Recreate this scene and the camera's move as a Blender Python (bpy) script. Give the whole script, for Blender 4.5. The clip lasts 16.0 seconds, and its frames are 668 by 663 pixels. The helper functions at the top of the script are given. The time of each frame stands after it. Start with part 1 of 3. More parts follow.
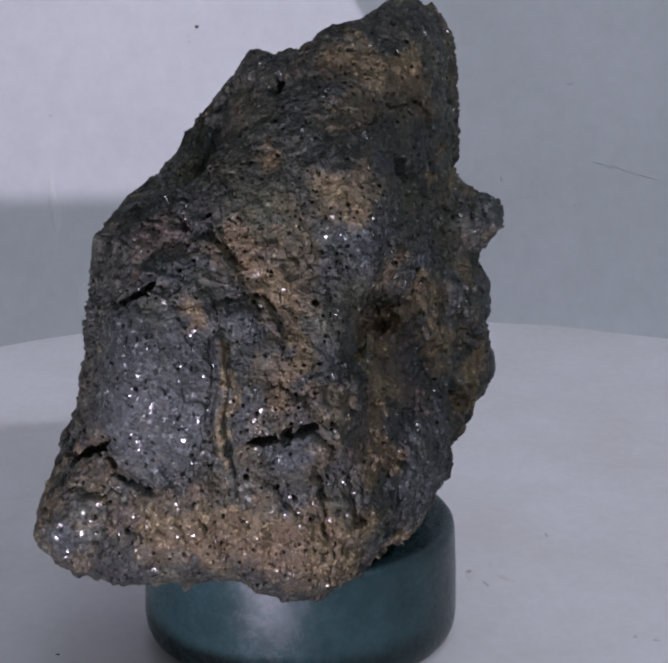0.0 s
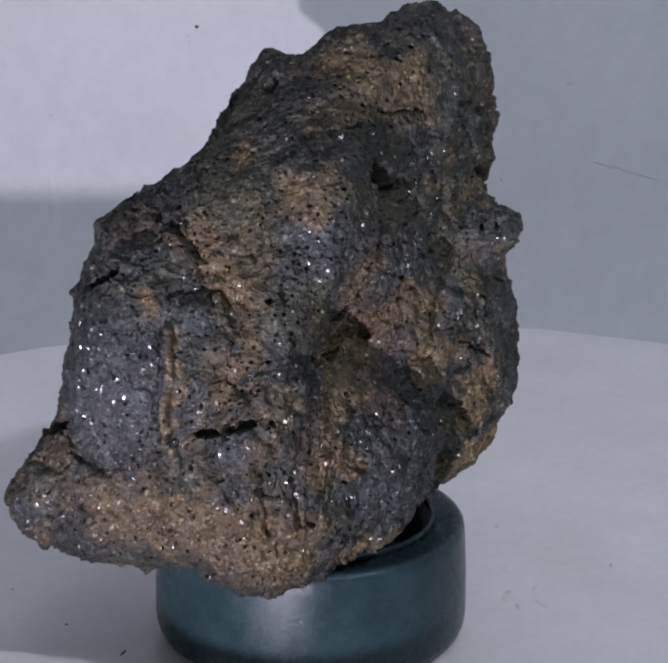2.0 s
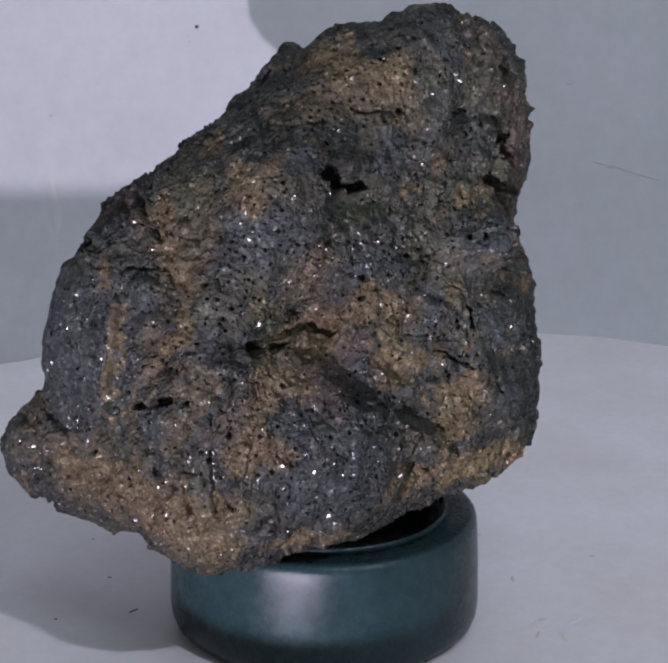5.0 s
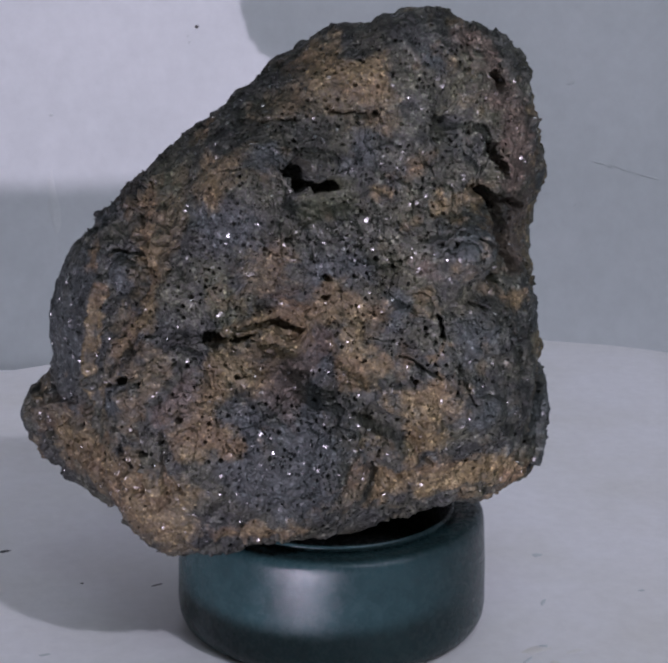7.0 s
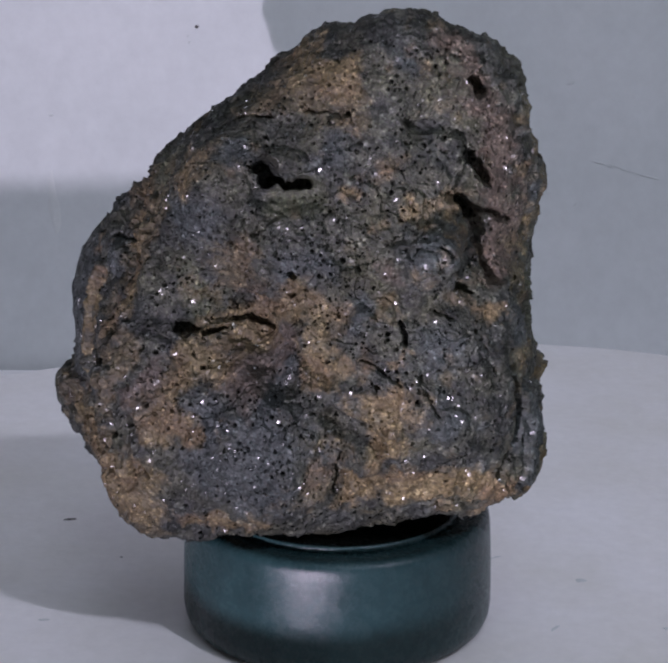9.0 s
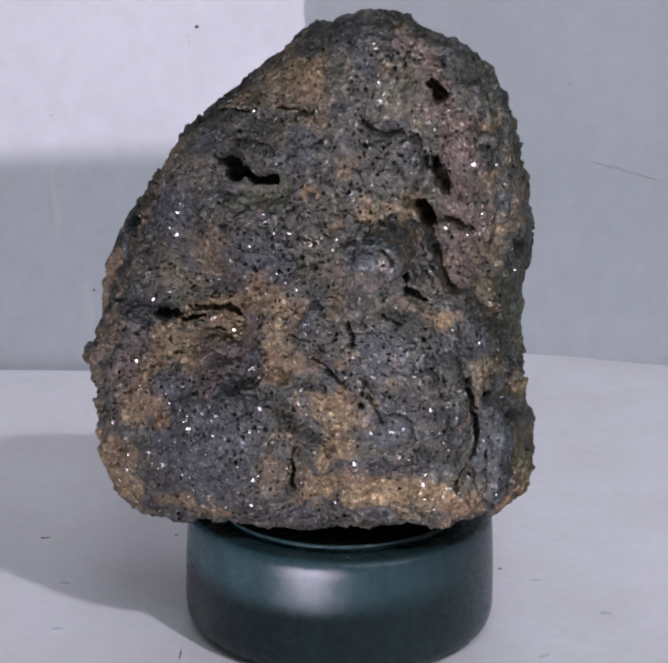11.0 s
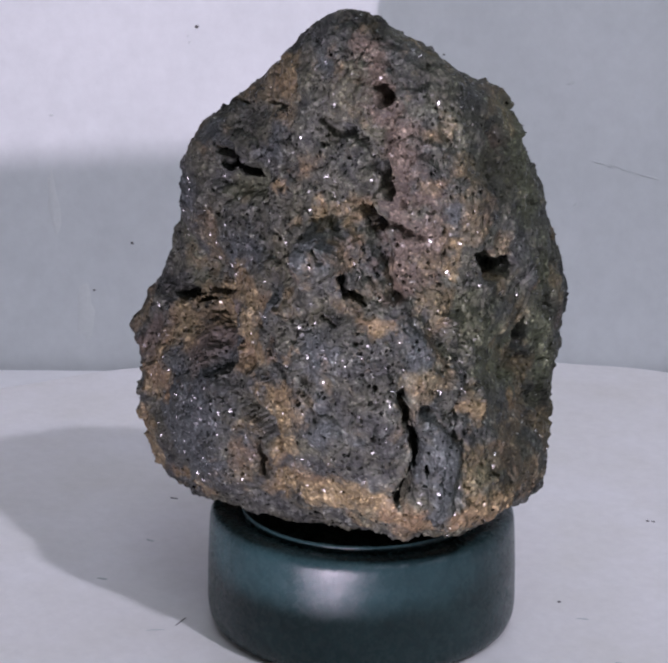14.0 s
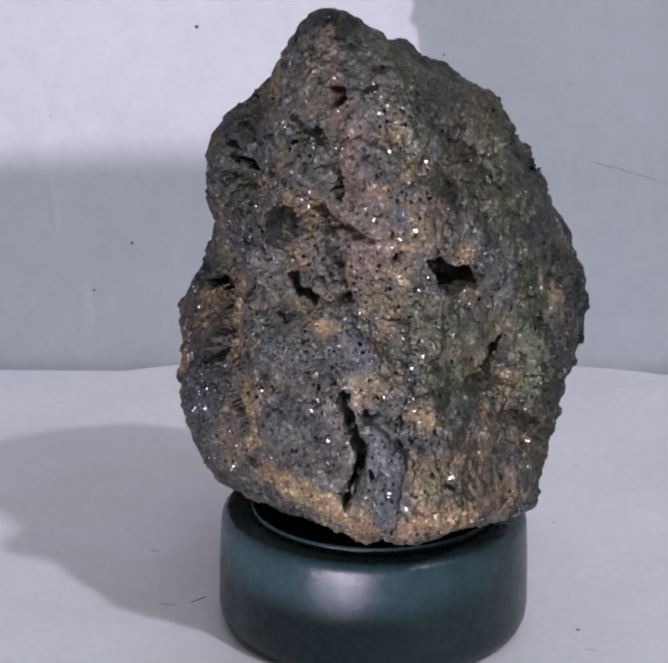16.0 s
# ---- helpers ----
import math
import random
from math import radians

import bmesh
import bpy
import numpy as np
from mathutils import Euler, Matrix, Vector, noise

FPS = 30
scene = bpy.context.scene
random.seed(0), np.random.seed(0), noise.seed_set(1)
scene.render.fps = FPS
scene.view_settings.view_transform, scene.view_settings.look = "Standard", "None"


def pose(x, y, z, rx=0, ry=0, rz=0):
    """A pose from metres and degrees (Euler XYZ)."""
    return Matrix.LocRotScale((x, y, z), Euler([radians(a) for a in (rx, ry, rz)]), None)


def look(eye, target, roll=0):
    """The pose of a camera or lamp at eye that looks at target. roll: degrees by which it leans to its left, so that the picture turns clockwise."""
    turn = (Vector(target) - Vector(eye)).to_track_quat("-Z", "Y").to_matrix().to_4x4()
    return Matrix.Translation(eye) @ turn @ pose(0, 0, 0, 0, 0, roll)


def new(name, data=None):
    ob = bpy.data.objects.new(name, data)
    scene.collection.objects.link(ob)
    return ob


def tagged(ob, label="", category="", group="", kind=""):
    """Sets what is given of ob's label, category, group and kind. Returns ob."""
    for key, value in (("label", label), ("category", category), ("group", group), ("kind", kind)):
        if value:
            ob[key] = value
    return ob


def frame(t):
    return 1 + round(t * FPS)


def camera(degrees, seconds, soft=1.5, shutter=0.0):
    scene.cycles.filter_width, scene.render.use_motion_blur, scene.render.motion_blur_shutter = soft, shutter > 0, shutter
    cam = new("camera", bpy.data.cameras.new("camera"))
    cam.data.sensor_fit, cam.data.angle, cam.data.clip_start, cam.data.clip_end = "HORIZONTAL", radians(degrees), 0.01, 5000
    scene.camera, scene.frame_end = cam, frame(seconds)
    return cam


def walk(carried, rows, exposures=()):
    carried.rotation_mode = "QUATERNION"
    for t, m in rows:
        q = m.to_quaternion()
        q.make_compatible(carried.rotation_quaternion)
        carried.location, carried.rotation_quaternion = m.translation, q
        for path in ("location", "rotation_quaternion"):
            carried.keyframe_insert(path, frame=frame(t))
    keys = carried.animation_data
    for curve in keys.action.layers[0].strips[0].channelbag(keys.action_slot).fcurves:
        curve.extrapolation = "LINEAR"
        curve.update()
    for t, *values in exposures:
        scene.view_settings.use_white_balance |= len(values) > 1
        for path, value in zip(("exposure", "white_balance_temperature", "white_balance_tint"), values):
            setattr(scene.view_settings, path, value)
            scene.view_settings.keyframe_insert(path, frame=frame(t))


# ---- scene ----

# ---- camera: fixed before the turntable ----
cam = camera(19.5, 16.0, soft=2.6)
EYE = Vector((-0.00152, -0.23867, 0.11316))
VIEW = look(EYE, EYE + Vector((0, 0.95759, -0.28813)), 0.4)
walk(cam, [(0, VIEW), (16, VIEW)], exposures=[(0, -0.42, 6360, 8), (9.2, -0.42, 6360, 8), (11.3, 0.0, 6560, 10), (16, 0.0, 6560, 10)])

# ---- light: a lamp high in front, a small lamp low on the table, the room's ceiling light ----
world = bpy.data.worlds.new("room_air")
scene.world = world
world.use_nodes = True
world.node_tree.nodes["Background"].inputs["Color"].default_value = (0.5, 0.55, 0.55, 1)
world.node_tree.nodes["Background"].inputs["Strength"].default_value = 0.02


def lamp(name, kind, m, power, colour, size):
    data = bpy.data.lights.new(name, kind)
    data.energy, data.color = power, colour
    if kind == "AREA":
        data.shape, data.size = "DISK", size
    else:
        data.shadow_soft_size = size
    ob = new(name, data)
    ob.matrix_world = m
    return ob


lamp("key_lamp", "POINT", pose(0.4545, -0.5417, 0.737), 19, (0.835, 0.815, 1.0), 0.02)
lamp("low_lamp", "POINT", pose(-0.063, -0.169, -0.0034), 2.65, (0.91, 0.79, 1.0), 0.0007)
lamp("ceiling_lamp", "AREA", pose(0.1, -0.9, 1.62), 3.8, (0.78, 0.9, 1.0), 0.6)

# ---- materials ----


def material(name, rough=0.6, metal=0.0):
    m = bpy.data.materials.new(name)
    m.use_nodes = True
    bsdf = m.node_tree.nodes["Principled BSDF"]
    bsdf.inputs["Roughness"].default_value = rough
    bsdf.inputs["Metallic"].default_value = metal
    return m, m.node_tree.nodes, m.node_tree.links, bsdf


def coords(nodes):
    return nodes.new("ShaderNodeTexCoord").outputs["Object"]


def noise_node(nodes, links, vec, scale, detail=4.0, rough=0.55):
    n = nodes.new("ShaderNodeTexNoise")
    n.inputs["Scale"].default_value, n.inputs["Detail"].default_value, n.inputs["Roughness"].default_value = scale, detail, rough
    links.new(vec, n.inputs["Vector"])
    return n.outputs["Fac"]


def ramp(nodes, links, fac, stops):
    r = nodes.new("ShaderNodeValToRGB")
    e = r.color_ramp.elements
    while len(e) < len(stops):
        e.new(0.5)
    for s, (p, c) in zip(e, stops):
        s.position, s.color = p, (*c, 1) if len(c) == 3 else c
    links.new(fac, r.inputs["Fac"])
    return r.outputs["Color"]


def grey(v):
    return (v, v, v)


def mix(nodes, links, fac, a, b, mode="MIX"):
    n = nodes.new("ShaderNodeMix")
    n.data_type, n.blend_type = "RGBA", mode
    for sock, val in ((n.inputs[0], fac), (n.inputs[6], a), (n.inputs[7], b)):
        if isinstance(val, (int, float)):
            sock.default_value = val
        elif isinstance(val, tuple):
            sock.default_value = (*val, 1)
        else:
            links.new(val, sock)
    return n.outputs[2]


def bump(nodes, links, height, strength, distance, normal=None):
    b = nodes.new("ShaderNodeBump")
    b.inputs["Strength"].default_value, b.inputs["Distance"].default_value = strength, distance
    links.new(height, b.inputs["Height"])
    if normal is not None:
        links.new(normal, b.inputs["Normal"])
    return b.outputs["Normal"]


def painted(name, colour, dirt, rough, scale, relief=0.0002, streak=1.0):
    """Plain painted surface with soft smudges, a fine grain and slight relief."""
    m, n, l, bsdf = material(name, rough)
    at = n.new("ShaderNodeMapping")
    at.inputs["Scale"].default_value = (1, 1, streak)
    l.new(coords(n), at.inputs["Vector"])
    v = at.outputs["Vector"]
    big = ramp(n, l, noise_node(n, l, v, scale, 5, 0.6), [(0.35, grey(0)), (0.75, grey(1))])
    fine = ramp(n, l, noise_node(n, l, v, scale * 14, 5, 0.7), [(0.3, grey(0.92)), (0.7, grey(1))])
    c = mix(n, l, big, colour, dirt)
    l.new(mix(n, l, 1.0, c, fine, "MULTIPLY"), bsdf.inputs["Base Color"])
    l.new(bump(n, l, noise_node(n, l, v, scale * 6, 6, 0.6), 0.5, relief), bsdf.inputs["Normal"])
    return m


def rock_material():
    m, n, l, bsdf = material("vesicular_rock", 0.6)
    v = coords(n)

    def stain(name, reach, low, high, scale):
        """A stain's cover: its patch with an edge broken up by grains."""
        a = n.new("ShaderNodeAttribute")
        a.attribute_name = name
        s = n.new("ShaderNodeMath")
        s.operation = "MULTIPLY_ADD"
        l.new(a.outputs["Fac"], s.inputs[0])
        s.inputs[1].default_value = reach
        l.new(noise_node(n, l, v, scale, 8, 0.8), s.inputs[2])
        return ramp(n, l, s.outputs[0], [(low, grey(0)), (high, grey(0.95))])

    def speckle(scale, stops, channel=0):
        g = n.new("ShaderNodeTexVoronoi")
        g.inputs["Scale"].default_value = scale
        l.new(v, g.inputs["Vector"])
        c = n.new("ShaderNodeSeparateColor")
        l.new(g.outputs["Color"], c.inputs["Color"])
        return ramp(n, l, c.outputs[channel], stops), g

    # dark stone with pale and dark mineral grains of two sizes
    flecks, grain = speckle(2100, [(0.0, grey(0.6)), (0.2, grey(0.85)), (0.6, grey(0.97)), (0.9, grey(1.15)), (0.975, grey(2.3))])
    sand, _ = speckle(4300, [(0.0, grey(0.65)), (0.3, grey(0.9)), (0.7, grey(1.05)), (0.93, grey(1.25)), (0.985, grey(2.5))], 1)
    stone = ramp(n, l, noise_node(n, l, v, 520, 7, 0.7), [(0.3, (0.011, 0.012, 0.0112)), (0.52, (0.033, 0.0358, 0.033)), (0.72, (0.078, 0.083, 0.076))])
    moss = ramp(n, l, noise_node(n, l, v, 130, 6, 0.7), [(0.42, grey(0)), (0.66, grey(0.75))])
    stone = mix(n, l, moss, stone, (0.05, 0.049, 0.028))
    stone = mix(n, l, stain("olive", 0.55, 0.55, 1.0, 300), stone, (0.052, 0.056, 0.035))
    broad = ramp(n, l, noise_node(n, l, v, 210, 5, 0.65), [(0.3, grey(0.45)), (0.5, grey(0.9)), (0.7, grey(1.4))])
    stone = mix(n, l, 1.0, stone, broad, "MULTIPLY")
    clean = ramp(n, l, noise_node(n, l, v, 480, 8, 0.75), [(0.28, (0.011, 0.0136, 0.0136)), (0.52, (0.033, 0.0388, 0.0388)), (0.75, (0.082, 0.0915, 0.0905))])
    stone = mix(n, l, stain("slate", 0.5, 0.6, 1.1, 330), stone, clean)
    ochre = ramp(n, l, noise_node(n, l, v, 380, 7, 0.75), [(0.28, (0.029, 0.022, 0.011)), (0.5, (0.101, 0.078, 0.04)), (0.74, (0.215, 0.175, 0.102))])
    hue = ramp(n, l, noise_node(n, l, v, 150, 4, 0.6), [(0.42, grey(0)), (0.66, grey(0.6))])
    ochre = mix(n, l, hue, ochre, (0.088, 0.057, 0.036))
    crust = ramp(n, l, noise_node(n, l, v, 330, 7, 0.7), [(0.3, (0.019, 0.0145, 0.012)), (0.55, (0.059, 0.0465, 0.0365)), (0.75, (0.113, 0.093, 0.076))])
    whole_skin = mix(n, l, stain("warm", 0.58, 0.58, 1.12, 300), stone, crust)
    whole_skin = mix(n, l, stain("rust", 0.55, 0.57, 1.08, 300), whole_skin, ochre)
    whole_skin = mix(n, l, 0.8, whole_skin, flecks, "MULTIPLY")
    whole_skin = mix(n, l, 0.8, whole_skin, sand, "MULTIPLY")
    # painted light: the skin's colour is darkened on one flank, brightened on the other
    flank_light = n.new("ShaderNodeAttribute")
    flank_light.attribute_name = "flank_light"
    l.new(mix(n, l, 1.0, whole_skin, ramp(n, l, flank_light.outputs["Fac"], [(0, (0.67, 0.68, 0.68)), (1, (1.25, 1.25, 1.2))]), "MULTIPLY"), bsdf.inputs["Base Color"])
    # mica: scattered tiny facets, each with its own tilt
    mica = n.new("ShaderNodeTexVoronoi")
    mica.inputs["Scale"].default_value = 2300
    l.new(v, mica.inputs["Vector"])
    pick = n.new("ShaderNodeSeparateColor")
    l.new(mica.outputs["Color"], pick.inputs["Color"])
    rich = n.new("ShaderNodeAttribute")
    rich.attribute_name = "glint"
    chance = n.new("ShaderNodeMath")
    chance.operation = "MULTIPLY_ADD"
    l.new(rich.outputs["Fac"], chance.inputs[0])
    chance.inputs[1].default_value = 0.16
    l.new(pick.outputs[2], chance.inputs[2])
    shiny = ramp(n, l, chance.outputs[0], [(0.85, grey(0)), (0.87, grey(1))])
    tilt = n.new("ShaderNodeVectorMath")
    tilt.operation = "MULTIPLY_ADD"
    l.new(mica.outputs["Color"], tilt.inputs[0])
    tilt.inputs[1].default_value = (1.9, 1.9, 1.9)
    tilt.inputs[2].default_value = (-0.95, -0.95, -1.7)
    geo = n.new("ShaderNodeNewGeometry")
    fine = bump(n, l, noise_node(n, l, v, 1500, 6, 0.7), 0.4, 0.0002)
    cells = bump(n, l, grain.outputs["Distance"], 0.45, 0.00025, fine)
    turn = n.new("ShaderNodeVectorMath")
    l.new(geo.outputs["Normal"], turn.inputs[0])
    l.new(tilt.outputs[0], turn.inputs[1])
    unit = n.new("ShaderNodeVectorMath")
    unit.operation = "NORMALIZE"
    l.new(turn.outputs[0], unit.inputs[0])
    facing = n.new("ShaderNodeMix")
    facing.data_type = "VECTOR"
    l.new(shiny, facing.inputs[0])
    l.new(cells, facing.inputs[4])
    l.new(unit.outputs[0], facing.inputs[5])
    l.new(facing.outputs[1], bsdf.inputs["Normal"])
    l.new(ramp(n, l, shiny, [(0, grey(0.62)), (1, grey(0.27))]), bsdf.inputs["Roughness"])
    l.new(ramp(n, l, shiny, [(0, grey(0.24)), (1, grey(0.65))]), bsdf.inputs["Specular IOR Level"])
    return m


def plastic_material():
    m, n, l, bsdf = material("dark_plastic", 0.36)
    v = coords(n)
    c = ramp(n, l, noise_node(n, l, v, 180, 6, 0.7), [(0.35, (0.009, 0.0225, 0.0242)), (0.65, (0.0155, 0.0365, 0.0385))])
    dust = ramp(n, l, noise_node(n, l, v, 1300, 5, 0.8), [(0.68, grey(0)), (0.8, grey(0.5))])
    l.new(mix(n, l, dust, c, (0.05, 0.065, 0.07)), bsdf.inputs["Base Color"])
    l.new(ramp(n, l, noise_node(n, l, v, 700, 7, 0.8), [(0.3, grey(0.14)), (0.7, grey(0.4))]), bsdf.inputs["Roughness"])
    bsdf.inputs["Specular IOR Level"].default_value = 0.28
    l.new(bump(n, l, noise_node(n, l, v, 1400, 6, 0.75), 0.5, 0.00013), bsdf.inputs["Normal"])
    return m


WALL_PAINT = painted("wall_paint", (0.645, 0.67, 0.675), (0.555, 0.59, 0.59), 0.5, 17, 0.0003)
DISC_PAINT = painted("disc_paint", (0.8, 0.79, 0.8), (0.7, 0.685, 0.65), 0.42, 36, 0.00015)
TABLE_PAINT = painted("table_paint", (0.93, 0.92, 0.94), (0.87, 0.87, 0.88), 0.5, 10, 0.0002)
ROOM_PAINT = painted("room_paint", (0.6, 0.6, 0.58), (0.52, 0.53, 0.51), 0.8, 3, 0.0005)
FLOOR_PAINT = painted("floor_paint", (0.3, 0.27, 0.24), (0.22, 0.2, 0.18), 0.7, 5, 0.0005)
DIRT = material("dirt_speck", 0.9)[0]
DIRT.node_tree.nodes["Principled BSDF"].inputs["Base Color"].default_value = (0.09, 0.085, 0.085, 1)
SCUFF = material("grey_scuff", 0.9)[0]
SCUFF.node_tree.nodes["Principled BSDF"].inputs["Base Color"].default_value = (0.55, 0.58, 0.58, 1)
SMEAR = painted("pale_smear", (0.665, 0.685, 0.68), (0.61, 0.64, 0.635), 0.5, 60, 0.0001)
STAIN = painted("yellowed_stain", (0.7, 0.68, 0.62), (0.77, 0.76, 0.75), 0.6, 300, 0.0001)
ROCK = rock_material()
PLASTIC = plastic_material()
METAL = material("grey_base_plastic", 0.5)[0]
METAL.node_tree.nodes["Principled BSDF"].inputs["Base Color"].default_value = (0.3, 0.3, 0.31, 1)


# ---- building helpers ----


def part(name, bm, mat, parent=None, label="", smooth=True):
    """Links a bmesh as one mesh object, under its thing if one is given."""
    me = bpy.data.meshes.new(name)
    bm.to_mesh(me)
    bm.free()
    me.materials.append(mat)
    me.polygons.foreach_set("use_smooth", np.full(len(me.polygons), smooth))
    ob = new(name, me)
    ob.parent = parent
    return tagged(ob, label)


def slab(x0, x1, y0, y1, z0, z1, bevel=0.0):
    bm = bmesh.new()
    bmesh.ops.create_cube(bm, size=1, matrix=Matrix.LocRotScale(((x0 + x1) / 2, (y0 + y1) / 2, (z0 + z1) / 2), None, (x1 - x0, y1 - y0, z1 - z0)))
    if bevel:
        bmesh.ops.bevel(bm, geom=bm.edges[:], offset=bevel, segments=2, affect="EDGES")
    return bm


def lathe(profile, steps=160, wobble=None):
    """A turned body: profile of (radius, z) from the bottom's middle to the top's middle."""
    bm = bmesh.new()
    rings = []
    for r, z in profile:
        if r < 1e-6:
            rings.append([bm.verts.new((0, 0, z))])
            continue
        ring = []
        for i in range(steps):
            a = 2 * math.pi * i / steps
            k = wobble(a) if wobble else 0.0
            ring.append(bm.verts.new(((r + k) * math.cos(a), (r + k) * math.sin(a), z)))
        rings.append(ring)
    for low, high in zip(rings, rings[1:]):
        for i in range(steps):
            j = (i + 1) % steps
            if len(low) == 1:
                bm.faces.new((low[0], high[j], high[i]))
            elif len(high) == 1:
                bm.faces.new((low[i], low[j], high[0]))
            else:
                bm.faces.new((low[i], low[j], high[j], high[i]))
    return bm


# ---- the room ----
TABLE = -0.028
tagged(part("wall_north", slab(-1.5, 1.5, 0.2, 0.3, -0.78, 1.7), WALL_PAINT, smooth=False), "off-white painted wall with small scuffs and specks", "wall", kind="structure")
wall_north = bpy.data.objects["wall_north"]
for name, box, mat in (
    ("wall_south", (-1.5, 1.5, -2.3, -2.2, -0.78, 1.7), ROOM_PAINT),
    ("wall_east", (1.5, 1.6, -2.3, 0.3, -0.78, 1.7), ROOM_PAINT),
    ("wall_west", (-1.6, -1.5, -2.3, 0.3, -0.78, 1.7), ROOM_PAINT),
    ("ceiling", (-1.6, 1.6, -2.3, 0.3, 1.7, 1.8), ROOM_PAINT),
    ("floor", (-1.6, 1.6, -2.3, 0.3, -0.88, -0.78), FLOOR_PAINT),
):
    tagged(part(name, slab(*box), mat, smooth=False), "plain painted " + name.split("_")[0] + " of the room", name.split("_")[0], kind="structure")

table = tagged(new("table"), "white painted table standing against the wall", "table")
part("tabletop", slab(-0.7, 0.7, -0.55, 0.199, TABLE - 0.03, TABLE, 0.002), TABLE_PAINT, table, smooth=False)
for sx in (-0.65, 0.65):
    for sy in (-0.5, 0.15):
        part("leg", slab(sx - 0.025, sx + 0.025, sy - 0.025, sy + 0.025, -0.78, TABLE - 0.03, 0.003), TABLE_PAINT, table, smooth=False)


def blot(bm, cx, cy, rx, ry, turn, frame_m, rng, thick=0.00012):
    """A thin, ragged fleck laid on a surface; frame_m carries its plane."""
    n = 14
    rim, top = [], []
    for i in range(n):
        a = 2 * math.pi * i / n
        k = rng.uniform(0.6, 1.15)
        p = Matrix.Rotation(turn, 4, "Z") @ Vector((rx * k * math.cos(a), ry * k * math.sin(a), 0))
        rim.append(bm.verts.new(frame_m @ (Vector((cx, cy, 0)) + p)))
        top.append(bm.verts.new(frame_m @ (Vector((cx, cy, thick)) + p * 0.8)))
    for i in range(n):
        j = (i + 1) % n
        bm.faces.new((rim[i], rim[j], top[j], top[i]))
    bm.faces.new(top)


def wall_marks():
    rng = random.Random(4)
    m = Matrix.Translation((0, 0.2, 0)) @ Matrix.Rotation(math.pi / 2, 4, "X")
    for x, z, rx, rz, turn, mat in (
        (-0.0328, 0.0526, 0.0005, 0.0005, 0, DIRT), (-0.0346, 0.0490, 0.0004, 0.0003, 0.4, SCUFF), (-0.0349, 0.0505, 0.0003, 0.0003, 0, SCUFF),
        (-0.0664, 0.0322, 0.0007, 0.0004, 0.1, SCUFF), (-0.0486, 0.0023, 0.0004, 0.0004, 0, DIRT), (-0.0577, -0.0091, 0.0003, 0.0003, 0, DIRT),
        (0.0369, 0.0181, 0.0005, 0.0008, 0.5, SCUFF), (0.0540, 0.0122, 0.0003, 0.0010, -0.9, SCUFF), (0.0229, 0.0467, 0.0003, 0.0003, 0, DIRT),
        (0.0590, 0.0221, 0.0025, 0.0003, -0.2, SCUFF), (0.0645, 0.0206, 0.0028, 0.0002, -0.33, SCUFF), (0.0708, 0.0188, 0.003, 0.00022, -0.22, SCUFF), (0.0425, 0.0138, 0.002, 0.00016, 0.2, SCUFF), (0.0468, 0.0147, 0.0016, 0.00014, 0.08, SCUFF),
        (0.0518, 0.0404, 0.0012, 0.0004, 0.3, SCUFF), (0.0620, 0.0213, 0.0010, 0.0005, 0, SCUFF), (-0.0665, 0.0110, 0.0014, 0.0085, 0.06, SMEAR), (-0.0600, -0.0140, 0.0024, 0.0075, -0.05, SMEAR),
    ):
        bm = bmesh.new()
        blot(bm, x, z, rx, rz, turn, m, rng)
        part("speck" if mat is DIRT else "smear" if mat is SMEAR else "scuff", bm, mat, wall_north)


wall_marks()


# ---- the turntable ----


